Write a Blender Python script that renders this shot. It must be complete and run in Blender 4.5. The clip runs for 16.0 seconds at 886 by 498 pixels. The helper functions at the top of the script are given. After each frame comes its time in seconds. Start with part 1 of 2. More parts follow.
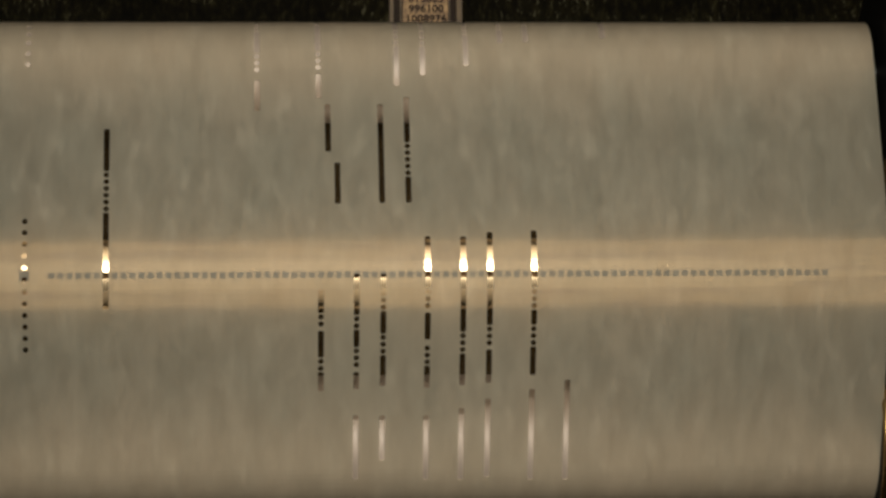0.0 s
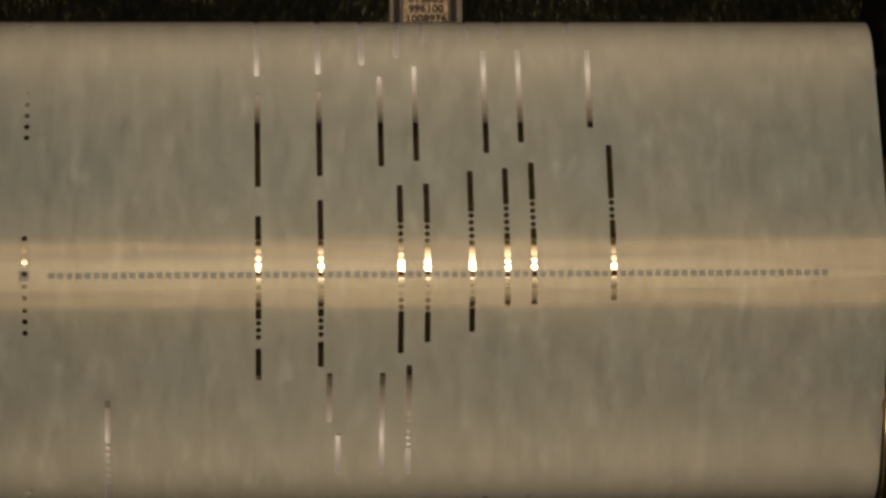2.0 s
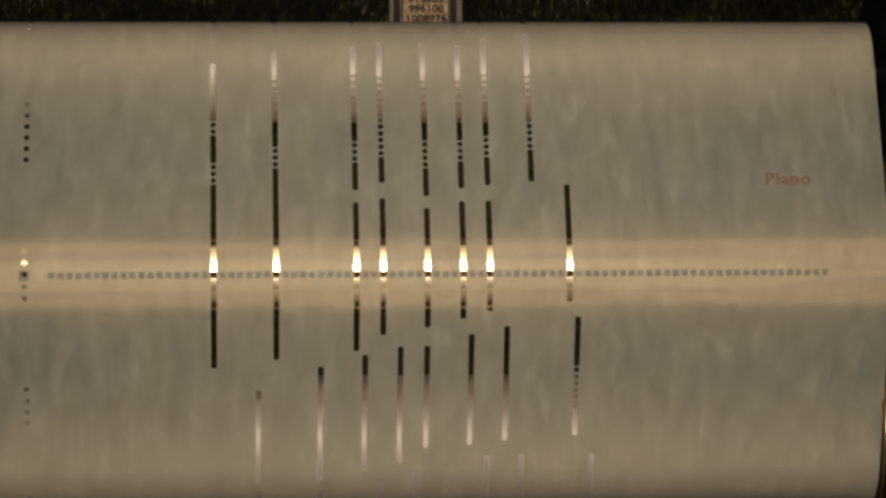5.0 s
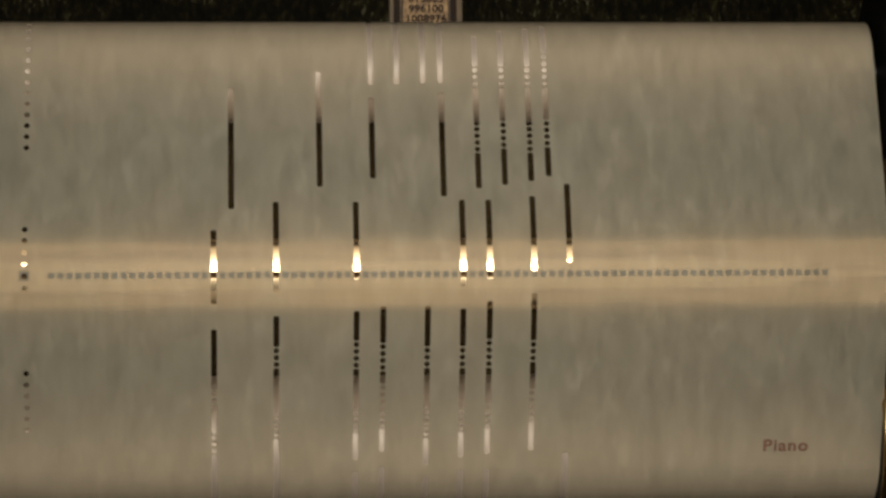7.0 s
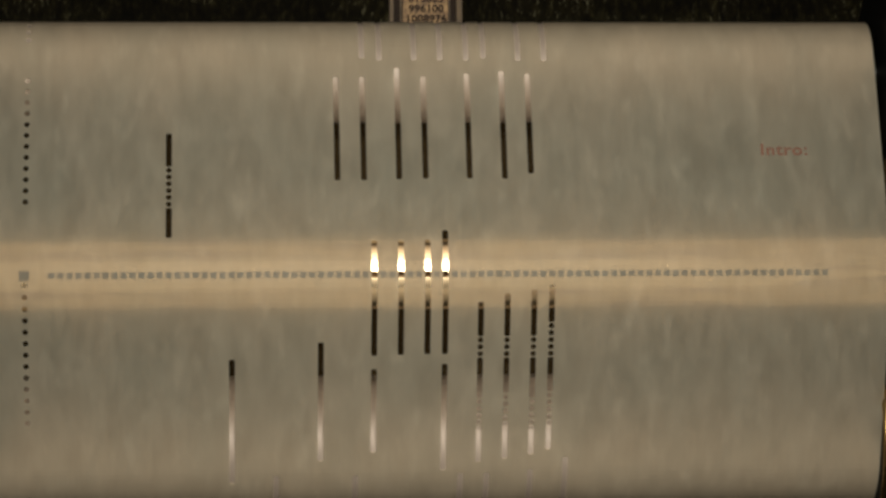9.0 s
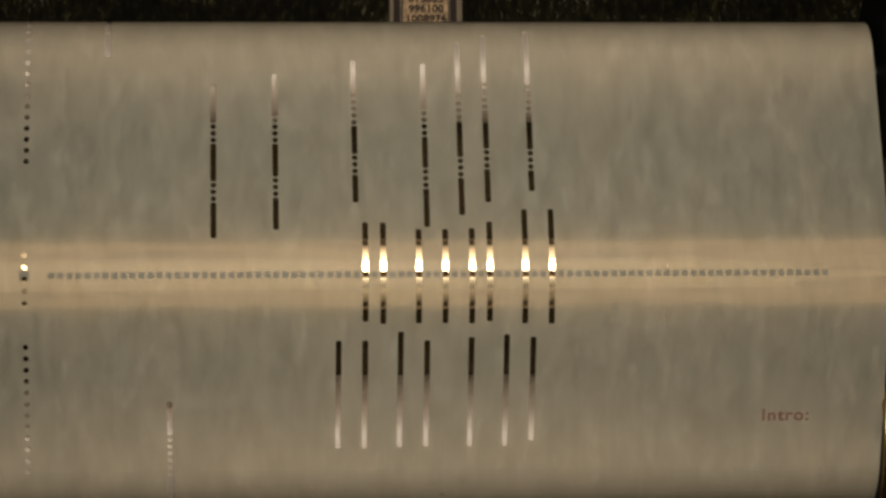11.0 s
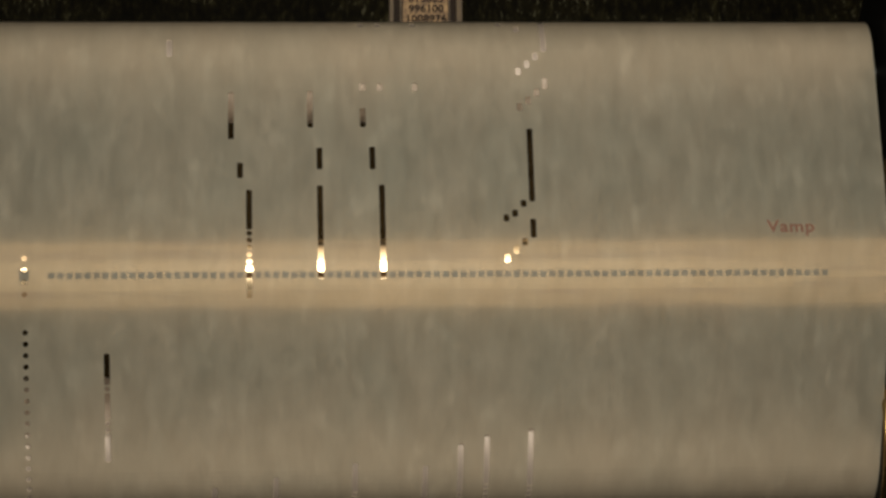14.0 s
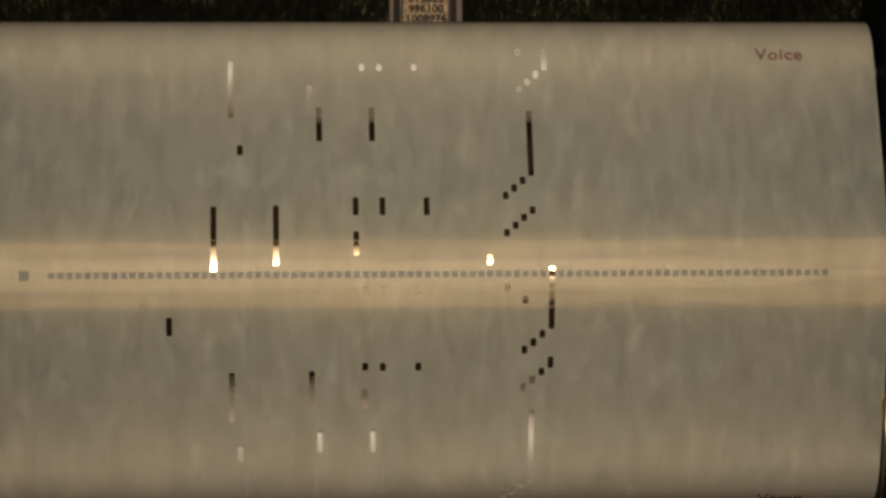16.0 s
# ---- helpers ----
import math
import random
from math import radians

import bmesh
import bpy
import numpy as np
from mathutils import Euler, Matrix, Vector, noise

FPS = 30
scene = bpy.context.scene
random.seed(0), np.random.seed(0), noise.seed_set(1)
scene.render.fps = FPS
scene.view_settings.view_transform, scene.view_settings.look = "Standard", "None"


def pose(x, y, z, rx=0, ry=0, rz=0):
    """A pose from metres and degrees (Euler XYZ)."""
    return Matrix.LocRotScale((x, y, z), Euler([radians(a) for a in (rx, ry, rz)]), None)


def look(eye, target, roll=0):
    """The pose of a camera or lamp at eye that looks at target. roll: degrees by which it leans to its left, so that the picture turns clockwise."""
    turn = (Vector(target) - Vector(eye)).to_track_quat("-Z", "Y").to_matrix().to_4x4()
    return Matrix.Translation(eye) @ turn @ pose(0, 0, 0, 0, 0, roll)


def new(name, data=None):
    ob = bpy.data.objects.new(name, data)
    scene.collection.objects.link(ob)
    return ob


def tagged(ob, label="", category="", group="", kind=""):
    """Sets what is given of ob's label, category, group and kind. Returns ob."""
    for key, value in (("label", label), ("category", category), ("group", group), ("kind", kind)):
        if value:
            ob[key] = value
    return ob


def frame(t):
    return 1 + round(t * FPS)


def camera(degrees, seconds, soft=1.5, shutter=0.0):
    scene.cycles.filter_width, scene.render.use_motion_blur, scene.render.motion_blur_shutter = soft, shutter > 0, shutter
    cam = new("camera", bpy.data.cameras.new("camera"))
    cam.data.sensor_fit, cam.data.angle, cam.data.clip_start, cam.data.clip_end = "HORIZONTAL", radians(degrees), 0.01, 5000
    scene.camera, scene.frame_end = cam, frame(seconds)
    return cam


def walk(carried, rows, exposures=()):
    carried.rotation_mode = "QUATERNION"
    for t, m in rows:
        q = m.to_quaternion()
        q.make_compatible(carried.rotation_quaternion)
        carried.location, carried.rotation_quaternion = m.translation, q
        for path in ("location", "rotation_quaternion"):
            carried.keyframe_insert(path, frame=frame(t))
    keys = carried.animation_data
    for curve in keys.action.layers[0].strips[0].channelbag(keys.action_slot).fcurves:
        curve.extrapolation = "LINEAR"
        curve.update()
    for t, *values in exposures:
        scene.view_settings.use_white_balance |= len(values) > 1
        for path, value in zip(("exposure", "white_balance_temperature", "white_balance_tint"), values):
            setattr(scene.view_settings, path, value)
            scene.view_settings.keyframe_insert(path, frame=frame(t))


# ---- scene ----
cam = camera(15.933, 16.0, soft=3.0)
EYE = (-0.06693, -1.000, 0.00872)
VIEW = look(EYE, (EYE[0] + math.sin(0.06736), EYE[1] + math.cos(0.06736), EYE[2]), -0.243)
walk(cam, [(0.0, VIEW), (16.0, VIEW)])
scene.view_settings.exposure = 0.0

# ---- light: one warm lamp beside the camera, a dim room around ----
world = bpy.data.worlds.new("room_light")
scene.world = world
world.use_nodes = True
world.node_tree.nodes["Background"].inputs[0].default_value = (0.9, 0.72, 0.5, 1)
world.node_tree.nodes["Background"].inputs[1].default_value = 0.05
lamp = new("reading_lamp", bpy.data.lights.new("reading_lamp", "AREA"))
lamp.data.shape, lamp.data.size, lamp.data.size_y = "RECTANGLE", 0.26, 0.030
lamp.data.energy = 2.0
lamp.data.color = (1.0, 0.885, 0.735)
lamp.matrix_world = look((-0.005, -0.42, 0.0765), (0.0, 0, 0.0))


# ---- materials ----
def material(name):
    m = bpy.data.materials.new(name)
    m.use_nodes = True
    nt = m.node_tree
    return m, nt, nt.nodes["Principled BSDF"], nt.nodes["Material Output"]


def noise_node(nt, scale, detail, source=None, stretch=None, rough=0.5):
    n = nt.nodes.new("ShaderNodeTexNoise")
    n.inputs["Scale"].default_value, n.inputs["Detail"].default_value = scale, detail
    n.inputs["Roughness"].default_value = rough
    if source is None:
        c = nt.nodes.new("ShaderNodeTexCoord")
        source = c.outputs["Object"]
    if stretch:
        mp = nt.nodes.new("ShaderNodeMapping")
        mp.inputs["Scale"].default_value = stretch
        nt.links.new(source, mp.inputs["Vector"])
        source = mp.outputs["Vector"]
    nt.links.new(source, n.inputs["Vector"])
    return n.outputs["Fac"]


def ramp(nt, fac, stops):
    r = nt.nodes.new("ShaderNodeValToRGB")
    while len(r.color_ramp.elements) < len(stops):
        r.color_ramp.elements.new(0.5)
    for e, (at, c) in zip(r.color_ramp.elements, stops):
        e.position, e.color = at, (*c, 1)
    nt.links.new(fac, r.inputs["Fac"])
    return r.outputs["Color"]


def mixed(nt, a, b, fac, kind="MULTIPLY"):
    n = nt.nodes.new("ShaderNodeMix")
    n.data_type, n.blend_type = "RGBA", kind
    n.inputs[0].default_value = fac
    nt.links.new(a, n.inputs[6])
    nt.links.new(b, n.inputs[7])
    return n.outputs[2]


def bumped(nt, bsdf, fac, strength, distance):
    b = nt.nodes.new("ShaderNodeBump")
    b.inputs["Strength"].default_value, b.inputs["Distance"].default_value = strength, distance
    nt.links.new(fac, b.inputs["Height"])
    nt.links.new(b.outputs["Normal"], bsdf.inputs["Normal"])


def grey(v):
    return (v, v, v)


def make_paper():
    """Thin translucent roll paper: part of the light passes straight through."""
    m, nt, bsdf, out = material("roll_paper")
    uv = nt.nodes.new("ShaderNodeUVMap")
    uv.uv_map = "sheet"
    src = uv.outputs["UV"]
    fine = noise_node(nt, 1.0, 5, src, (420, 75, 1), 0.55)
    cloud = noise_node(nt, 1.0, 4, src, (150, 52, 1), 0.62)
    fleck = noise_node(nt, 1.0, 2, src, (170, 75, 1), 0.55)
    wide = noise_node(nt, 1.0, 2, src, (48, 26, 1))
    base = ramp(nt, cloud, [(0.28, (0.474, 0.472, 0.392)), (0.72, (0.664, 0.656, 0.548))])
    base = mixed(nt, base, ramp(nt, fine, [(0.3, grey(0.87)), (0.7, grey(1.0))]), 1.0)
    base = mixed(nt, base, ramp(nt, fleck, [(0.56, grey(0.0)), (0.80, (0.17, 0.166, 0.14))]), 1.0, "ADD")
    base = mixed(nt, base, ramp(nt, wide, [(0.3, (0.90, 0.93, 0.92)), (0.7, (1.0, 0.98, 0.95))]), 1.0)
    nt.links.new(base, bsdf.inputs["Base Color"])
    bsdf.inputs["Roughness"].default_value = 0.45
    bsdf.inputs["Specular IOR Level"].default_value = 0.25
    bumped(nt, bsdf, cloud, 0.05, 0.0003)
    clear = nt.nodes.new("ShaderNodeBsdfTransparent")
    clear.inputs["Color"].default_value = (1.0, 0.98, 0.94, 1)
    soft = nt.nodes.new("ShaderNodeBsdfTranslucent")
    soft.inputs["Color"].default_value = (0.94, 0.86, 0.74, 1)
    body = nt.nodes.new("ShaderNodeMixShader")
    body.inputs[0].default_value = 0.64
    nt.links.new(bsdf.outputs[0], body.inputs[1])
    nt.links.new(soft.outputs[0], body.inputs[2])
    mix = nt.nodes.new("ShaderNodeMixShader")
    amount = nt.nodes.new("ShaderNodeMapRange")
    amount.inputs["From Min"].default_value, amount.inputs["From Max"].default_value = 0.25, 0.75
    amount.inputs["To Min"].default_value, amount.inputs["To Max"].default_value = 0.045, 0.025
    nt.links.new(cloud, amount.inputs["Value"])
    nt.links.new(amount.outputs["Result"], mix.inputs[0])
    nt.links.new(body.outputs[0], mix.inputs[1])
    nt.links.new(clear.outputs[0], mix.inputs[2])
    nt.links.new(mix.outputs[0], out.inputs["Surface"])
    return m


def make_plain(name, dark, light, rough, metal=0.0, scale=60, stretch=None, bump=0.0, spec=0.5):
    m, nt, bsdf, out = material(name)
    a = noise_node(nt, scale, 6, None, stretch)
    b = noise_node(nt, scale * 7, 4, None, stretch)
    base = ramp(nt, a, [(0.3, dark), (0.72, light)])
    base = mixed(nt, base, ramp(nt, b, [(0.25, grey(0.8)), (0.75, grey(1.0))]), 0.8)
    nt.links.new(base, bsdf.inputs["Base Color"])
    bsdf.inputs["Metallic"].default_value = metal
    bsdf.inputs["Specular IOR Level"].default_value = spec
    r = nt.nodes.new("ShaderNodeMapRange")
    r.inputs["To Min"].default_value, r.inputs["To Max"].default_value = rough - 0.06, rough + 0.08
    nt.links.new(b, r.inputs["Value"])
    nt.links.new(r.outputs["Result"], bsdf.inputs["Roughness"])
    if bump:
        bumped(nt, bsdf, b, bump, 0.0003)
    return m


def make_brass():
    """Tarnished brass, smoother along the ports; the soft reflection there is put into its colour."""
    m, nt, bsdf, out = material("tracker_brass")
    c = nt.nodes.new("ShaderNodeTexCoord")
    xyz = nt.nodes.new("ShaderNodeSeparateXYZ")
    nt.links.new(c.outputs["Object"], xyz.inputs[0])

    def calc(kind, a, b):
        n = nt.nodes.new("ShaderNodeMath")
        n.operation = kind
        for socket, v in zip(n.inputs, (a, b)):
            if isinstance(v, float):
                socket.default_value = v
            else:
                nt.links.new(v, socket)
        return n.outputs[0]

    def smooth(value, a, b):
        n = nt.nodes.new("ShaderNodeMapRange")
        n.interpolation_type = "SMOOTHSTEP"
        n.inputs["From Min"].default_value, n.inputs["From Max"].default_value = a, b
        nt.links.new(value, n.inputs["Value"])
        return n.outputs["Result"]
    patch = noise_node(nt, 1.0, 4, c.outputs["Object"], (22, 150, 150), 0.6)
    grain = noise_node(nt, 1.0, 4, c.outputs["Object"], (60, 900, 900), 0.6)
    stain = noise_node(nt, 1.0, 3, c.outputs["Object"], (30, 260, 260), 0.55)
    off = calc("ABSOLUTE", calc("SUBTRACT", xyz.outputs["Z"], 0.0006), 0.0)
    off = calc("ADD", off, calc("MULTIPLY", calc("SUBTRACT", patch, 0.5), 0.003))
    end = smooth(calc("ADD", xyz.outputs["X"], calc("MULTIPLY", calc("SUBTRACT", patch, 0.5), 0.02)), 0.095, 0.130)
    sheen = calc("SUBTRACT", 1.0, smooth(calc("ADD", off, calc("MULTIPLY", end, 0.004)), 0.0036, 0.0056))
    tarnish = ramp(nt, patch, [(0.3, (0.56, 0.425, 0.255)), (0.7, (0.70, 0.545, 0.33))])
    tarnish = mixed(nt, tarnish, ramp(nt, stain, [(0.36, (0.74, 0.68, 0.70)), (0.50, grey(1.0))]), 0.8)
    bright = ramp(nt, grain, [(0.3, (0.73, 0.585, 0.37)), (0.7, (0.80, 0.645, 0.42))])
    n = nt.nodes.new("ShaderNodeMix")
    n.data_type = "RGBA"
    nt.links.new(sheen, n.inputs[0])
    nt.links.new(tarnish, n.inputs[6])
    nt.links.new(bright, n.inputs[7])
    nt.links.new(n.outputs[2], bsdf.inputs["Base Color"])
    bsdf.inputs["Metallic"].default_value = 1.0
    rough = nt.nodes.new("ShaderNodeMapRange")
    rough.inputs["To Min"].default_value, rough.inputs["To Max"].default_value = 0.33, 0.22
    nt.links.new(sheen, rough.inputs["Value"])
    nt.links.new(rough.outputs["Result"], bsdf.inputs["Roughness"])
    return m


def make_board():
    """Ebonised board whose old finish has crackled into fine upright wrinkles with pale scuffs."""
    m, nt, bsdf, out = material("ebonised_board")
    src = nt.nodes.new("ShaderNodeTexCoord").outputs["Object"]
    wrinkle = noise_node(nt, 1.0, 6, src, (420, 1, 210), 0.7)
    broad = noise_node(nt, 1.0, 3, src, (26, 1, 60))
    scuff = noise_node(nt, 1.0, 4, src, (620, 1, 300), 0.65)
    base = ramp(nt, wrinkle, [(0.34, (0.0012, 0.0011, 0.0004)), (0.54, (0.006, 0.0052, 0.0018)), (0.70, (0.021, 0.019, 0.008))])
    base = mixed(nt, base, ramp(nt, broad, [(0.35, grey(0.55)), (0.65, grey(1.25))]), 1.0)
    marks = mixed(nt, ramp(nt, scuff, [(0.57, grey(0.0)), (0.70, (0.09, 0.088, 0.055))]), ramp(nt, broad, [(0.45, grey(0.0)), (0.62, grey(1.0))]), 1.0)
    nt.links.new(mixed(nt, base, marks, 1.0, "ADD"), bsdf.inputs["Base Color"])
    bsdf.inputs["Roughness"].default_value = 0.62
    bsdf.inputs["Specular IOR Level"].default_value = 0.03
    bumped(nt, bsdf, wrinkle, 0.6, 0.0004)
    return m


def make_hollow():
    """Dull brown inside of a port, toned differently each; the brass's warm glow is painted in."""
    m, nt, bsdf, out = material("port_inside")
    info = nt.nodes.new("ShaderNodeObjectInfo")
    speckle = noise_node(nt, 300, 4)
    base = ramp(nt, info.outputs["Random"], [(0.0, (0.12, 0.068, 0.027)), (0.5, (0.20, 0.118, 0.05)), (1.0, (0.28, 0.17, 0.078))])
    base = mixed(nt, base, ramp(nt, speckle, [(0.3, grey(0.75)), (0.7, grey(1.0))]), 1.0)
    nt.links.new(base, bsdf.inputs["Base Color"])
    bsdf.inputs["Roughness"].default_value = 0.8
    bsdf.inputs["Specular IOR Level"].default_value = 0.1
    return m


PAPER = make_paper()
ROLL_PAPER = make_plain("wound_paper", (0.345, 0.296, 0.249), (0.395, 0.342, 0.29), 0.52, scale=25, stretch=(4, 1, 1), spec=1.0)
BRASS = make_brass()
GILT = make_plain("gilt_plate", (0.07, 0.034, 0.010), (0.34, 0.215, 0.085), 0.5, metal=0.2, scale=420, bump=0.2)
WORN_GILT = make_plain("worn_gilt", (0.022, 0.013, 0.005), (0.13, 0.09, 0.042), 0.55, metal=0.2, scale=300, stretch=(1, 1, 0.3), bump=0.2)
PRINT = make_plain("plate_print", (0.010, 0.005, 0.002), (0.022, 0.012, 0.005), 0.6, scale=300, spec=0.15)
INK = make_plain("stencil_ink", (0.17, 0.086, 0.062), (0.25, 0.138, 0.102), 0.7, scale=900, spec=0.2)
BLACK = make_plain("black_lacquer", (0.013, 0.007, 0.003), (0.024, 0.014, 0.007), 0.6, scale=90, spec=0.07)
ENAMEL = make_plain("black_enamel", (0.003, 0.003, 0.003), (0.006, 0.006, 0.006), 0.45, scale=200, spec=0.06)
BROWN = make_plain("brown_backing", (0.060, 0.042, 0.018), (0.095, 0.066, 0.028), 0.6, scale=40, stretch=(1, 1, 8), spec=0.1)
STEEL = make_plain("dull_steel", (0.10, 0.11, 0.11), (0.16, 0.17, 0.17), 0.4, metal=1.0, scale=90)
FADED = make_plain("faded_print", (0.10, 0.06, 0.025), (0.15, 0.095, 0.04), 0.6, scale=300)
PLASTER = make_plain("plain_plaster", (0.17, 0.145, 0.11), (0.23, 0.20, 0.155), 0.8, scale=6, spec=0.2)
RIM = make_plain("polished_brass", (0.45, 0.29, 0.11), (0.60, 0.41, 0.18), 0.28, metal=1.0, scale=120)
BOARD = make_board()
HOLLOW = make_hollow()


# ---- mesh helpers ----
def part(name, bm, mat, parent=None, label=""):
    me = bpy.data.meshes.new(name)
    bm.to_mesh(me)
    bm.free()
    me.materials.append(mat)
    ob = new(name, me)
    ob.parent = parent
    return tagged(ob, label)


def sheet(name, verts, faces, mat, parent=None, smooth=False, label=""):
    me = bpy.data.meshes.new(name)
    me.from_pydata(verts, [], faces)
    me.validate()
    me.materials.append(mat)
    if smooth:
        me.shade_smooth()
    ob = new(name, me)
    ob.parent = parent
    return tagged(ob, label)


def box(bm, x0, x1, y0, y1, z0, z1, bevel=0.0):
    r = bmesh.ops.create_cube(bm, size=1.0, matrix=Matrix.LocRotScale(((x0 + x1) / 2, (y0 + y1) / 2, (z0 + z1) / 2), None, (x1 - x0, y1 - y0, z1 - z0)))
    if bevel:
        bmesh.ops.bevel(bm, geom=list({e for v in r["verts"] for e in v.link_edges}), offset=bevel, segments=2, affect="EDGES")


def lathe(bm, rings, n=96, capped=True):
    """Turned solid about the x axis: rings of (x, radius). Edges between its bands stay crisp."""
    def loop(x, r):
        return [bm.verts.new((x, r * math.cos(k * math.tau / n), r * math.sin(k * math.tau / n))) for k in range(n)]
    for p0, p1 in zip(rings, rings[1:]):
        a, b = loop(*p0), loop(*p1)
        for k in range(n):
            bm.faces.new((a[k], b[k], b[(k + 1) % n], a[(k + 1) % n])).smooth = True
    if capped:
        bm.faces.new(loop(*rings[0]))
        bm.faces.new(list(reversed(loop(*rings[-1]))))


# ---- the paper's way: supply roll, straight run, tracker bar's nose, straight run, take-up roll (millimetres) ----
LEAN_UP, LEAN_LOW = 0.3732, 0.3052      # lean of the upper and lower run, radians
NOSE = 23.12                            # length of paper that lies on the bar
RUN_UP, RUN_LOW = 64.95, 53.6
R_UP, R_LOW = 16.71, 22.29                # radii of the two rolls
R_NOSE = NOSE / (LEAN_UP + LEAN_LOW)
U_A, U_B = -R_NOSE * LEAN_UP, R_NOSE * LEAN_LOW
PITCH = 2.822                           # nine ports to the inch
ROW = -0.785                             # where the ports' row lies along the way


def wound(radius, lean, e):
    """Where a layer lies after e radians on a roll: at first on its outside, then deeper in it."""
    r = radius - 0.75 * max(0.0, min(1.0, (e - 1.75) / 0.5)) - 0.09 * max(0.0, e - 1.9)
    return radius * math.cos(lean) - r * math.cos(lean + e), r * math.sin(lean + e) - radius * math.sin(lean)


def way(u):
    """Depth and height at u millimetres along the paper's way (0 on the bar's nose)."""
    a = min(max(u, U_A), U_B) / R_NOSE
    y, z = R_NOSE - R_NOSE * math.cos(a), -R_NOSE * math.sin(a)
    if u > U_B:
        d = min(u - U_B, RUN_LOW)
        y, z = y + d * math.sin(LEAN_LOW), z - d * math.cos(LEAN_LOW)
        if u > U_B + RUN_LOW:
            dy, dz = wound(R_LOW, LEAN_LOW, (u - U_B - RUN_LOW) / R_LOW)
            y, z = y + dy, z - dz
    elif u < U_A:
        d = min(U_A - u, RUN_UP)
        y, z = y + d * math.sin(LEAN_UP), z + d * math.cos(LEAN_UP)
        if u < U_A - RUN_UP:
            dy, dz = wound(R_UP, LEAN_UP, (U_A - RUN_UP - u) / R_UP)
            y, z = y + dy, z + dz
    return y, z


# how far the paper has gone, in millimetres; its speed wavers a little
TRAVEL_T = (0, 1.5, 2, 2.5, 3, 3.5, 4, 6.3, 6.5, 7, 8.2, 8.5, 9, 9.2, 11.3, 11.5, 12, 12.5, 13, 13.3, 13.5, 14, 14.5, 15, 15.5, 16.0)
TRAVEL = (-0.0, 68.62, 90.82, 114.6, 137.9, 160.61, 182.93, 287.39, 296.54, 318.54, 372.76, 387.28, 410.48, 419.32, 513.74, 522.67, 545.4, 569.44, 591.9, 605.51, 614.49, 637.31, 660.51, 684.41, 709.12, 732.15)


def travel(t):
    return float(np.interp(t, TRAVEL_T, TRAVEL))


y_up, z_up = way(U_A - RUN_UP)
AXIS_UP = (y_up + R_UP * math.cos(LEAN_UP), z_up - R_UP * math.sin(LEAN_UP))
y_low, z_low = way(U_B + RUN_LOW)
AXIS_LOW = (y_low + R_LOW * math.cos(LEAN_LOW), z_low + R_LOW * math.sin(LEAN_LOW))
LEFT, RIGHT = -142.0, 143.9             # the paper's edges


# ---- the spool box ----
def spool_box():
    bm = bmesh.new()
    box(bm, -0.30, 0.30, 0.135, 0.155, -0.30, 0.34)
    tagged(part("wall_back", bm, BOARD), "dark ebonised wooden back board of the spool box", "wall", kind="structure")
    # added panel, no known part: lifts the holes from black to dark brown
    bm = bmesh.new()
    box(bm, -0.1645, 0.1645, 0.098, 0.106, -0.11, 0.07, 0.001)
    tagged(part("tone_panel", bm, BROWN), "added brown panel behind the perforated paper that tints its holes", "wall", kind="structure")
    for name, x0, x1 in (("wall_side", 0.1645, 0.186), ("wall_side", -0.186, -0.1645)):
        bm = bmesh.new()
        box(bm, x0, x1, -0.02, 0.135, -0.30, 0.34, 0.001)
        tagged(part(name, bm, BLACK), "black lacquered wooden side of the spool box", "wall", kind="structure")
    bm = bmesh.new()
    box(bm, -0.30, 0.30, -0.02, 0.155, -0.32, -0.30)
    tagged(part("floor", bm, BLACK), "black wooden floor of the spool box", "floor", kind="structure")
    bm = bmesh.new()
    box(bm, -0.30, 0.30, -0.02, 0.155, 0.34, 0.36)
    tagged(part("ceiling", bm, BLACK), "black wooden top of the spool box", "ceiling", kind="structure")


def room():
    """Plain walls that close the place round the spool box and behind the camera."""
    def wall(name, label, category, *boxes):
        bm = bmesh.new()
        for bx in boxes:
            box(bm, *bx)
        tagged(part(name, bm, PLASTER), label, category, kind="structure")
    wall("wall_north", "plain plastered wall round the spool box", "wall", (-1.6, -0.30, -0.02, 0.155, -1.2, 1.4), (0.30, 1.6, -0.02, 0.155, -1.2, 1.4), (-0.30, 0.30, -0.02, 0.155, 0.36, 1.4), (-0.30, 0.30, -0.02, 0.155, -1.2, -0.32))
    wall("wall_south", "plain plastered wall behind the camera", "wall", (-1.6, 1.6, -2.9, -2.8, -1.2, 1.4))
    wall("wall_west", "plain plastered side wall of the room", "wall", (-1.7, -1.6, -2.9, 0.155, -1.2, 1.4))
    wall("wall_east", "plain plastered side wall of the room", "wall", (1.6, 1.7, -2.9, 0.155, -1.2, 1.4))
    wall("room_floor", "plain floor of the room", "floor", (-1.7, 1.7, -2.9, 0.155, -1.3, -1.2))
    wall("room_ceiling", "plain plastered ceiling of the room", "ceiling", (-1.7, 1.7, -2.9, 0.155, 1.4, 1.5))


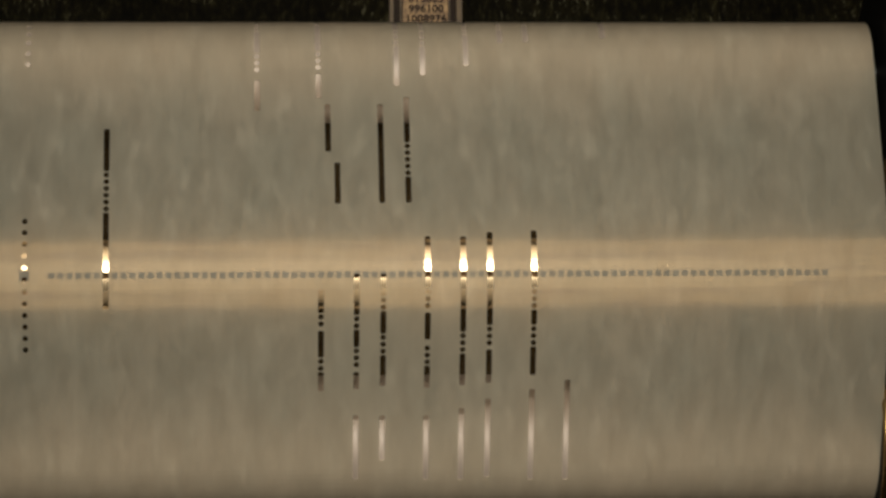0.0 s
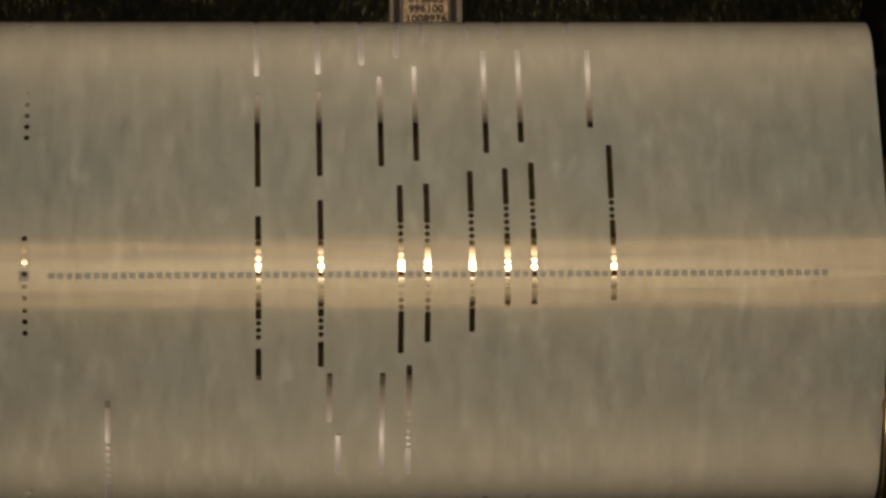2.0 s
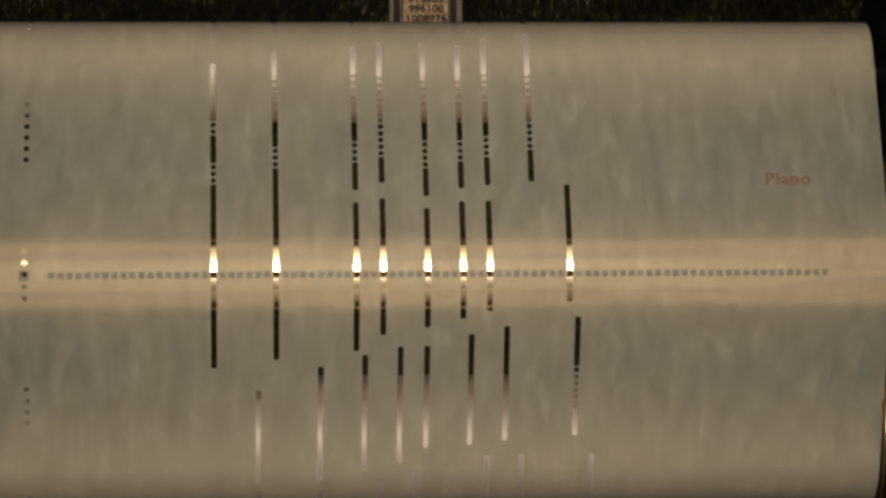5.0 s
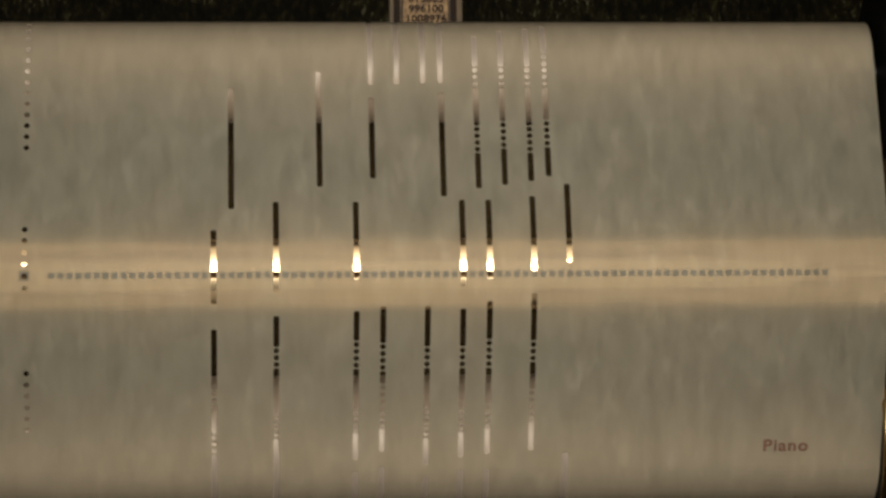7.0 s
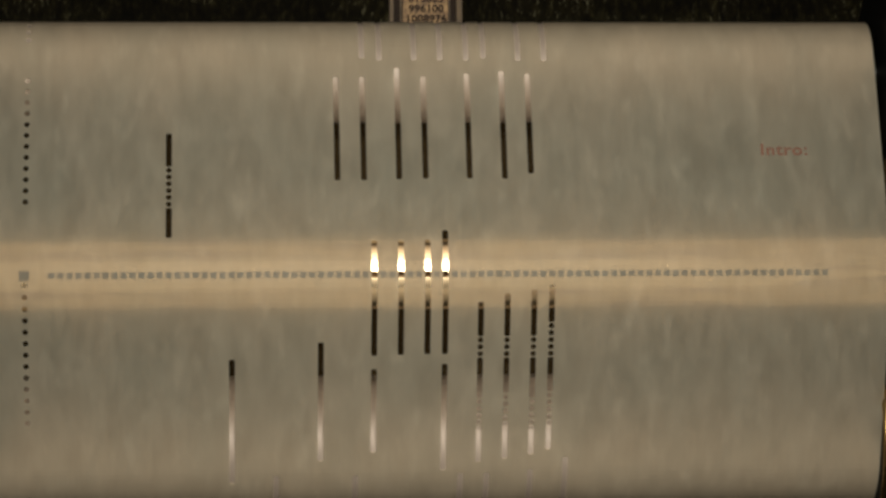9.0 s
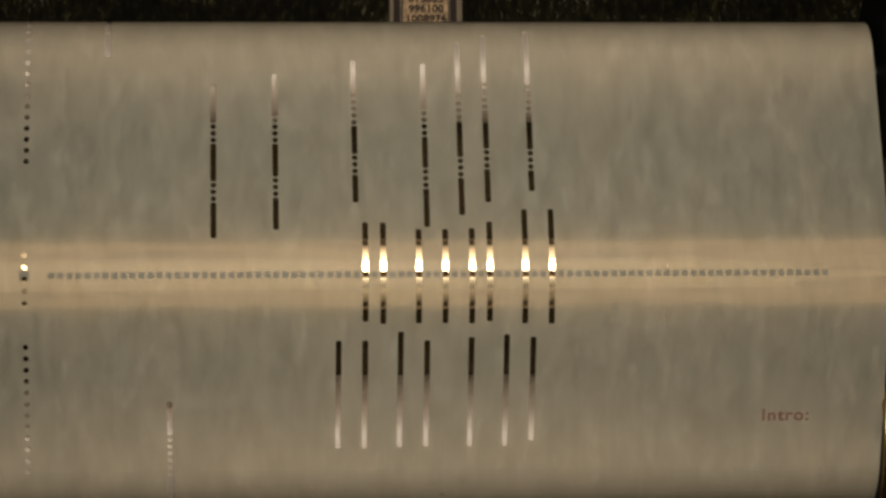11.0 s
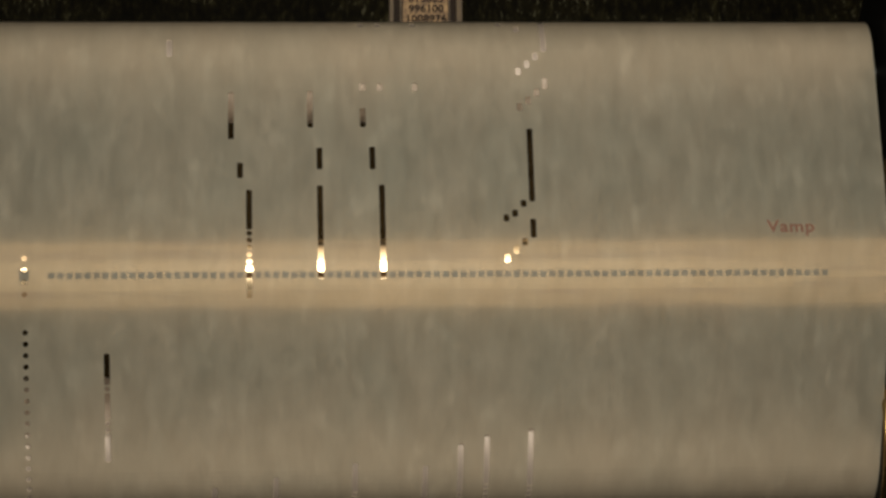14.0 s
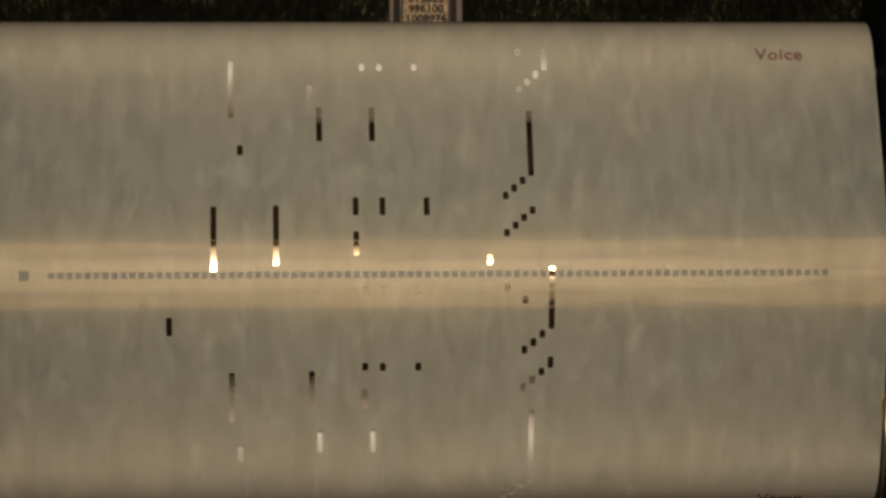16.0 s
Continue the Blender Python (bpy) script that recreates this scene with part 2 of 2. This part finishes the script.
def tracker_bar():
    thing = tagged(new("tracker_bar"), "curved brass tracker bar with one row of square ports", "tracker bar")
    r = R_NOSE - 0.12
    top, low = U_A + 2.9, U_B - 2.6
    tall = 1.6                          # half height of the pedal port, which is larger than the rest
    us = [top + (ROW - tall - top) * k / 8 for k in range(9)] + [ROW - 1.0, ROW + 1.0] + [ROW + tall + (low - ROW - tall) * k / 8 for k in range(9)]
    at = lambda u, dr=0.0: (R_NOSE - (r - dr) * math.cos(u / R_NOSE), -(r - dr) * math.sin(u / R_NOSE))
    ports = [(-131.3, 1.6)] + [((k - 43.5) * PITCH, 0.99) for k in range(88)]
    xs = [-164.0]
    for c, h in ports:
        xs += [c - h, c + h]
    xs.append(164.0)
    verts, faces = [], []

    def quad(pts):
        n = len(verts)
        verts.extend((x / 1000, y / 1000, z / 1000) for x, y, z in pts)
        faces.append((n, n + 1, n + 2, n + 3))
    for i in range(len(us) - 1):
        (ya, za), (yb, zb) = at(us[i]), at(us[i + 1])
        spans = xs if i == 9 else [xs[0], xs[1], xs[2], xs[-1]] if i in (8, 10) else [xs[0], xs[-1]]
        for a, b in zip(spans[::2], spans[1::2]):
            quad(((a, ya, za), (b, ya, za), (b, yb, zb), (a, yb, zb)))
    # the bar's shoulders curve away from the paper
    def shoulder(u, side):
        y, z = at(u)
        lean, rows = abs(u) / R_NOSE, [(y, z)]
        for k in range(1, 11):
            a = lean + k * math.radians(6.4)
            rows.append((y + 3.4 * (math.cos(lean) - math.cos(a)), z + side * 3.4 * (math.sin(a) - math.sin(lean))))
        for (y0, z0), (y1, z1) in zip(rows, rows[1:]):
            ring = ((xs[0], y1, z1), (xs[-1], y1, z1), (xs[-1], y0, z0), (xs[0], y0, z0))
            quad(ring if side > 0 else tuple(reversed(ring)))
        return rows[-1]
    (ya, za), (yb, zb) = shoulder(top, 1), shoulder(low, -1)
    quad(((xs[0], ya, za), (xs[0], ya + 16, za), (xs[-1], ya + 16, za), (xs[-1], ya, za)))
    quad(((xs[0], yb, zb), (xs[-1], yb, zb), (xs[-1], yb + 16, zb), (xs[0], yb + 16, zb)))
    quad(((xs[0], ya + 16, za), (xs[0], yb + 16, zb), (xs[-1], yb + 16, zb), (xs[-1], ya + 16, za)))
    bar = sheet("bar", verts, faces, BRASS, thing)
    bar.data.shade_smooth()
    bar.data.set_sharp_from_angle(angle=math.radians(40))
    mod = bar.modifiers.new("weld", "WELD")
    mod.merge_threshold = 1e-6
    for c, h in ports:
        # each port is a short duct that ends blind
        verts, faces = [], []
        (ya, za), (yb, zb) = at(ROW - max(1.0, h)), at(ROW + max(1.0, h))
        a, b = c - h, c + h
        quad(((a, ya, za), (a, yb, zb), (a, yb + 5, zb), (a, ya + 5, za)))
        quad(((b, ya, za), (b, ya + 5, za), (b, yb + 5, zb), (b, yb, zb)))
        quad(((a, ya, za), (a, ya + 5, za), (b, ya + 5, za), (b, ya, za)))
        quad(((a, yb, zb), (b, yb, zb), (b, yb + 5, zb), (a, yb + 5, zb)))
        quad(((a, ya + 5, za), (a, yb + 5, zb), (b, yb + 5, zb), (b, ya + 5, za)))
        sheet("port", verts, faces, HOLLOW, bar)
    return thing


def spool(name, label, axis, radius, rim, gap, proud):
    thing = tagged(new(name), label, "spool")
    thing.matrix_world = pose(0, axis[0] / 1000, axis[1] / 1000)
    r = (radius - 0.25) / 1000
    bm = bmesh.new()
    lathe(bm, [(LEFT / 1000, r - 0.0003), (LEFT / 1000 + 0.0003, r), (RIGHT / 1000 - 0.0003, r), (RIGHT / 1000, r - 0.0003)], 160)
    body = part("wound_paper", bm, ROLL_PAPER, thing, "many wound layers of cream paper")
    for x0, x1 in ((LEFT - gap - 2.4, LEFT - gap), (RIGHT + gap, RIGHT + gap + 2.4)):
        bm = bmesh.new()
        R = (radius + proud) / 1000
        lathe(bm, [(x0 / 1000, R - 0.0006), (x0 / 1000 + 0.0006, R), (x1 / 1000 - 0.0006, R), (x1 / 1000, R - 0.0006)], 96)
        flange = part("flange", bm, ENAMEL, thing, "black flange")
        if rim:
            bm = bmesh.new()
            mid = (x0 + 0.5) / 1000 if x0 > 0 else (x1 - 0.5) / 1000
            lathe(bm, [(mid - 0.0014 * math.cos(k * math.pi / 12), R - 0.0006 + 0.0014 * math.sin(k * math.pi / 12)) for k in range(-2, 15)], 96, False)
            bmesh.ops.remove_doubles(bm, verts=bm.verts, dist=1e-6)
            part("rim", bm, rim, flange, "bright brass rim")
    bm = bmesh.new()
    lathe(bm, [(-0.1645, 0.005), (0.1645, 0.005)], 24)
    part("axle", bm, STEEL, thing, "dull steel axle")
    return thing, body


def patent_plate():
    thing = tagged(new("patent_plate"), "gilt plate with rows of printed numbers on the dark board", "label plate")
    thing.matrix_world = pose(0.00365, 0.135, 0.0949)
    bm = bmesh.new()
    box(bm, -0.0131, 0.0133, -0.0006, 0.0, -0.092, 0.03)
    part("backing", bm, PRINT, thing, "dark brown border")
    for x0, x1 in ((-0.0129, -0.0115), (-0.0091, -0.0086), (0.0083, 0.0088), (0.0112, 0.0131)):
        bm = bmesh.new()
        box(bm, x0, x1, -0.0009, -0.0006, -0.092, 0.03)
        part("gilt_line", bm, WORN_GILT, thing)
    bm = bmesh.new()
    box(bm, -0.0081, 0.0080, -0.0009, -0.0006, -0.092, 0.03)
    field = part("field", bm, GILT, thing, "mottled gilt field")
    for k in (*range(2, 19), *range(21, 24)):
        # rows that nothing lets one read
        bm = bmesh.new()
        w = 0.0052 + 0.0008 * math.sin(k * 2.3)
        box(bm, -w, w, -0.00105, -0.0009, -0.0012 - 0.0036 * k, 0.0012 - 0.0036 * k)
        part("printed_row", bm, FADED, field)
    for k, row in enumerate(("1008976", "996100", "815663")):
        c = bpy.data.curves.new("number", "FONT")
        c.body, c.size, c.align_x, c.align_y = row, 0.0038, "CENTER", "CENTER"
        c.space_character, c.offset = 1.12, 0.00005
        ob = new("number", c)
        me = bpy.data.meshes.new_from_object(ob)
        bpy.data.objects.remove(ob)
        bm = bmesh.new()
        for k2, (dx, dz) in enumerate(((-0.00011, 0.0), (0.00011, 0.0), (0.0, 0.00009), (0.0, -0.00009))):
            struck = me.copy()
            struck.transform(Matrix.Translation((dx, dz, 0.000004 * k2)))
            bm.from_mesh(struck)
        ob = part("number", bm, PRINT, field)
        ob.matrix_local = pose(0.0002, -0.00105, -0.0036 + 0.0036 * k, 90)


# ---- the perforated paper ----
HOLES = {}
SLOT, DOT = 0.92, 0.88                  # half widths, millimetres


def punch(port, start, runs):
    """A note for one port from a place on the paper: slots (s length), chains of round dots (d count), pedal dots (e count)."""
    at, holes = start, HOLES.setdefault(port, [])
    for run in runs.split():
        kind, size = run[0], float(run[1:])
        if kind == "s":
            holes.append((at + 0.12, at + max(size, 1.9) - 0.12, SLOT))
            at += size
        else:
            step, r = (2.33, DOT) if kind == "d" else (3.82, 0.88)
            at += step / 2 if kind == "d" else 0.95
            for k in range(int(size)):
                holes.append((at + k * step - r, at + k * step + r, r))
            at += (int(size) - 0.5) * step


def half_width(hole, q):
    a, b, r = hole
    k = min(r, 0.5) if r == SLOT else r
    if q <= a or q >= b:
        return 0.0
    d = min(q - a, b - q)
    if d >= k:
        return r
    return r - k + math.sqrt(max(0.0, k * k - (k - d) ** 2)) if d > 1e-4 else 0.0


def breaks(hole):
    a, b, r = hole
    k = min(r, 0.5) if r == SLOT else r
    steps = [k * (1 - math.cos(math.radians(g))) for g in ((0, 8, 35, 62, 90) if r == SLOT else (0, 12, 30, 50, 70, 90))]
    return [a + s for s in steps] + [b - s for s in steps]


STRIP = 1.65
FIRST, LAST = -129.0, 858.0             # stretch of paper that comes by


def paper_strip(roll, q0):
    """One strip across the paper from q0 to q0 + STRIP, with its holes cut through."""
    verts, faces, uvs, ties = [], [], [], []
    index = {}

    def v(x, q):
        key = (round(x, 4), round(q, 4))
        if key not in index:
            index[key] = len(verts)
            verts.append((x / 1000, 0.0, (q - q0) / 1000))
            uvs.append((x / 1000, q / 1000))
        return index[key]
    q1 = q0 + STRIP
    cells = []
    for port, holes in HOLES.items():
        here = [h for h in holes if h[1] > q0 and h[0] < q1]
        if here:
            c = (port - 43.5) * PITCH if port >= 0 else -131.25
            cells.append((c, here))
    cells.sort()
    x = LEFT
    half = PITCH / 2 - 0.02
    for c, here in cells + [(None, None)]:
        end = RIGHT if c is None else c - half
        if end > x + 1e-3:
            faces.append((v(x, q0), v(end, q0), v(end, q1), v(x, q1)))
        if c is None:
            break
        qs = sorted({q0, q1, *(round(b, 4) for h in here for b in breaks(h) if q0 < b < q1)})
        for a, b in zip(qs, qs[1:]):
            mid = (a + b) / 2
            h = next((h for h in here if h[0] < mid < h[1]), None)
            wa, wb = (half_width(h, a), half_width(h, b)) if h else (0.0, 0.0)
            l, r = c - half, c + half
            if wa == wb == 0.0:
                faces.append((v(l, a), v(r, a), v(r, b), v(l, b)))
                continue
            for s, side in ((-1, l), (1, r)):
                ring = [v(side, a), v(c + s * wa, a), v(c + s * wb, b), v(side, b)]
                faces.append(tuple(ring if s < 0 else reversed(ring)))
            if a == q0:
                ties.append((v(c - wa, a), v(c + wa, a)))
        x = c + half
    me = bpy.data.meshes.new("paper_strip")
    me.from_pydata(verts, [e for e in ties if e[0] != e[1]], faces)
    me.validate()
    layer = me.uv_layers.new(name="sheet")
    loops = np.empty(len(me.loops), dtype=np.int32)
    me.loops.foreach_get("vertex_index", loops)
    layer.data.foreach_set("uv", np.array(uvs, dtype=np.float32)[loops].ravel())
    me.materials.append(PAPER)
    ob = new("paper_strip", me)
    ob.parent = roll
    return ob


def perforate():
    punch(58, -69.1, "s34.6")
    punch(54, -69.0, "s31.5")
    punch(46, -68.8, "s24.9")
    punch(42, -68.7, "s22.4")
    punch(34, -68.4, "s22.3")
    punch(49, -67.9, "s27.2")
    punch(37, -61.7, "s15.5")
    punch(30, -38.0, "s6.7 d2 s9.2")
    punch(34, -37.5, "s6.1")
    punch(42, -37.1, "s7.7 d3")
    punch(46, -36.4, "s11.1 d3 s31.4")
    punch(37, -36.4, "s10.7 d3 s7.8 d2 s7.3")
    punch(49, -35.5, "s11.5")
    punch(54, -33.1, "s10.0 d3 s5.4 d3 s18.8")
    punch(34, -30.2, "d3 s6.1 d2 s13.6")
    punch(-3, -24.3, "e12")
    punch(49, -23.1, "d3 s30.7")
    punch(42, -20.8, "s9.3")
    punch(30, -16.4, "d2 s8.0")
    punch(42, -10.6, "d3 s16.8")
    punch(6, -10.0, "s31.7 d6 s14.8")
    punch(32, 24.3, "s14.4")
    punch(37, 24.5, "s34.6")
    punch(40, 24.6, "s9.2 d5 s16.2")
    punch(31, 42.3, "s16.8")
    punch(23, 56.6, "s11.0")
    punch(30, 61.0, "s8.8")
    punch(39, 65.4, "s14.5 d3 s9.8 d5 s13.3")
    punch(42, 69.1, "s10.6 d5 s9.9 d3 s13.9")
    punch(23, 70.1, "d3 s9.2 d6 s10.9")
    punch(30, 70.9, "d3 s12.9 d4 s16.5")
    punch(-3, 72.1, "e9")
    punch(47, 72.5, "s12.2 d3 s11.1 d4 s14.4")
    punch(51, 80.7, "s6.8 d4 s8.4 d4 s12.9")
    punch(54, 81.1, "s9.1 d3 s9.6 d4 s13.3")
    punch(63, 82.7, "s10.3 d3 s9.5 d3 s18.9")
    punch(23, 120.9, "s32.8")
    punch(30, 124.6, "s30.4")
    punch(37, 127.9, "s31.9")
    punch(41, 129.7, "s33.6")
    punch(49, 132.4, "s36.2")
    punch(53, 136.1, "s32.8")
    punch(-3, 137.2, "e5")
    punch(61, 141.3, "s27.5")
    punch(23, 159.6, "s31.4")
    punch(30, 160.2, "s38.6")
    punch(35, 163.4, "s39.3")
    punch(39, 166.0, "s39.4")
    punch(42, 170.9, "s34.7")
    punch(47, 171.8, "s37.7")
    punch(51, 173.3, "s38.8")
    punch(59, 174.8, "s11.9 d5 s16.8")
    punch(-3, 179.4, "e4")
    punch(18, 198.3, "s61.3 d3 s10.0 d2 s20.5")
    punch(25, 201.1, "s64.1 d3 s16.4 d3 s10.5")
    punch(34, 203.9, "s49.3")
    punch(37, 209.2, "s45.5")
    punch(42, 211.6, "s39.6")
    punch(46, 214.5, "s39.1")
    punch(49, 217.1, "s36.6")
    punch(58, 219.9, "s39.3")
    punch(-3, 221.0, "e5")
    punch(42, 255.1, "s9.9 d4 s14.1 d3 s13.7")
    punch(34, 257.2, "s9.9 d3 s14.1 d4 s10.1")
    punch(46, 257.7, "s9.7 d3 s14.0 d3 s12.9")
    punch(49, 258.8, "s10.1 d3 s12.5 d4 s12.9")
    punch(37, 259.8, "s9.1 d6 s4.5 d4 s12.4")
    punch(54, 260.0, "s11.4 d4 s9.5 d3 s16.0")
    punch(-3, 267.2, "e6")
    punch(18, 309.9, "s24.2")
    punch(25, 313.7, "s30.0")
    punch(-3, 314.4, "e6")
    punch(46, 315.2, "s29.0")
    punch(49, 317.5, "s26.7")
    punch(34, 317.7, "s25.9")
    punch(54, 320.2, "s25.2")
    punch(58, 322.8, "s26.8")
    punch(20, 341.1, "s42.4")
    punch(44, 345.2, "s36.5")
    punch(48, 348.0, "s12.5 d4 s13.9 d3 s11.6")
    punch(30, 348.7, "s40.4")
    punch(51, 349.1, "s12.9 d4 s12.4 d3 s14.4")
    punch(54, 350.4, "s10.1 d4 s13.9 d3 s15.6")
    punch(36, 351.5, "s28.5")
    punch(56, 352.1, "s10.4 d4 s11.9 d5 s12.5")
    punch(-3, 361.5, "e13")
    punch(36, 384.3, "s38.0")
    punch(39, 384.6, "s37.7")
    punch(44, 384.8, "s40.9")
    punch(42, 384.8, "s37.7")
    punch(13, 423.3, "s10.4 d6 s11.6")
    punch(-3, 434.8, "e12")
    punch(35, 442.8, "s36.6")
    punch(32, 442.8, "s36.6")
    punch(39, 443.1, "s39.3")
    punch(51, 443.2, "s38.1")
    punch(47, 443.3, "s37.1")
    punch(42, 443.3, "s36.1")
    punch(54, 445.0, "s35.4")
    punch(56, 484.6, "s38.0")
    punch(53, 484.7, "s37.9")
    punch(47, 484.8, "s31.4")
    punch(37, 484.8, "s33.4")
    punch(44, 484.9, "s31.0")
    punch(41, 484.9, "s31.0")
    punch(49, 485.5, "s32.9")
    punch(35, 485.6, "s32.7")
    punch(-3, 491.4, "e5")
    punch(18, 512.8, "s12.5 d3 s13.3 d3 s13.6")
    punch(25, 515.7, "s11.2 d3 s11.6 d4 s15.2")
    punch(42, 516.4, "s13.4 d3 s11.1 d4 s16.4")
    punch(46, 520.5, "s13.0 d3 s13.1 d4 s18.3")
    punch(34, 524.9, "s9.8 d3 s10.1 d5 s11.3")
    punch(49, 524.9, "s11.6 d3 s13.7 d4 s17.8")
    punch(54, 528.7, "s7.4 d3 s13.3 d4 s20.6")
    punch(-3, 538.5, "e22")
    punch(6, 575.8, "s9.8 d2 s9.2 d1 s10.9")
    punch(22, 630.6, "s10.6 d5 s13.8")
    punch(-3, 631.3, "e4")
    punch(37, 636.5, "s31.8")
    punch(30, 636.7, "s31.4")
    punch(51, 641.7, "s2.8")
    punch(52, 644.4, "s2.8")
    punch(53, 647.0, "s2.8")
    punch(54, 649.7, "s6.7")
    punch(51, 655.3, "s2.6")
    punch(52, 656.9, "s2.6")
    punch(53, 660.3, "s2.6")
    punch(54, 662.1, "s25.6")
    punch(21, 670.5, "s5.5")
    punch(36, 673.4, "s8.1")
    punch(30, 673.5, "s7.7")
    punch(20, 684.0, "s16.7")
    punch(29, 688.0, "s13.1")
    punch(35, 688.1, "s6.9")
    punch(53, 693.8, "s2.9")
    punch(54, 696.1, "s2.9")
    punch(55, 698.9, "s2.9")
    punch(41, 700.9, "s2.9")
    punch(37, 700.9, "s2.9")
    punch(35, 701.0, "s2.9")
    punch(56, 701.5, "s4.1")
    punch(53, 706.4, "s2.9")
    punch(54, 708.9, "s2.9")
    punch(55, 711.7, "s2.9")
    punch(13, 713.0, "s6.4")
    punch(56, 714.7, "s20.7")
    punch(53, 723.0, "s3.0")
    punch(41, 726.4, "s2.9")
    punch(37, 726.4, "s2.9")
    punch(35, 726.4, "s2.9")
    punch(51, 726.8, "s4.1")
    punch(18, 733.7, "s22.1")
    punch(49, 735.9, "s3.4")
    punch(25, 735.9, "s20.2")
    punch(34, 738.9, "s8.3")
    punch(51, 745.0, "s2.8")
    punch(52, 747.5, "s2.8")
    punch(53, 750.2, "s2.8")
    punch(42, 752.3, "s6.4")
    punch(37, 752.4, "s6.4")
    punch(34, 752.4, "s6.4")
    punch(54, 752.7, "s2.8")
    punch(51, 757.8, "s2.8")
    punch(52, 760.3, "s2.9")
    punch(53, 762.9, "s2.9")
    punch(54, 765.8, "s23.1")
    punch(21, 773.2, "s3.7")
    punch(36, 778.0, "s12.1")
    punch(30, 778.0, "s12.1")
    punch(20, 786.2, "s20.3")
    punch(29, 792.5, "s5.6")
    punch(53, 795.1, "s2.9")
    punch(54, 797.5, "s2.9")
    punch(55, 800.1, "s2.9")
    punch(41, 802.8, "s2.6")
    punch(37, 802.8, "s2.6")
    punch(35, 802.8, "s2.6")
    punch(56, 803.0, "s7.5")
    punch(53, 808.1, "s2.6")


def wording(text, x, q, strips):
    """A printed word, cut where one strip of paper ends and the next begins."""
    c = bpy.data.curves.new("word", "FONT")
    c.body, c.size, c.align_x, c.align_y = text, 0.0056, "CENTER", "CENTER"
    c.space_character, c.offset = 1.11, 0.00014
    ob = new("word", c)
    me = bpy.data.meshes.new_from_object(ob)
    bpy.data.objects.remove(ob)
    for q0, strip in strips:
        if q0 + STRIP < q - 4 or q0 > q + 4:
            continue
        bm = bmesh.new()
        bm.from_mesh(me)
        bmesh.ops.transform(bm, matrix=pose(x / 1000, -0.00006, (q - q0) / 1000, 90) @ Matrix.Diagonal((1.1, 1, 1, 1)), verts=bm.verts)
        for z, up in ((0.0, -1), (STRIP / 1000, 1)):
            bmesh.ops.bisect_plane(bm, geom=bm.verts[:] + bm.edges[:] + bm.faces[:], plane_co=(0, 0, z), plane_no=(0, 0, up), clear_outer=True)
        if bm.faces:
            part("lettering", bm, INK, strip, "dull red printed lettering")
        else:
            bm.free()


room()
spool_box()
tracker_bar()
supply, supply_body = spool("supply_spool", "upper spool wound with cream piano roll paper", AXIS_UP, R_UP, None, 3.2, 14.0)
takeup, takeup_body = spool("takeup_spool", "lower take-up spool wound with cream paper", AXIS_LOW, R_LOW, RIM, 0.3, 8.5)
patent_plate()
perforate()
roll = tagged(new("piano_roll"), "thin buff player-piano paper perforated with rows of note holes", "piano roll")
STRIPS = []
q = FIRST
while q < LAST:
    STRIPS.append((q, paper_strip(roll, q)))
    q += STRIP
for text, x, q in (('Piano', 112.5, 260.7), ('Intro:', 111.9, 453.0), ('Vamp', 112.4, 653.2), ('Voice', 112.5, 808.5)):
    wording(text, x, q, STRIPS)


def strip_pose(q0, t):
    """The strip's lower edge leads; both its edges lie on the paper's way."""
    u = travel(t) - q0
    (ya, za), (yb, zb) = way(u), way(u - STRIP)
    return Matrix.Translation((0, ya / 1000, za / 1000)) @ Matrix.Rotation(math.atan2(ya - yb, zb - za), 4, "X")


def motions():
    for q0, strip in STRIPS:
        rows = []
        for k in range(161):
            u = travel(k / 10) - q0
            if k % 5 == 0 or -135 < u < 135:
                rows.append((k / 10, strip_pose(q0, k / 10)))
        walk(strip, rows)
    for body, radius in ((supply_body, R_UP), (takeup_body, R_LOW)):
        walk(body, [(k / 2, Matrix.Rotation(travel(k / 2) / radius, 4, "X")) for k in range(33)])


motions()
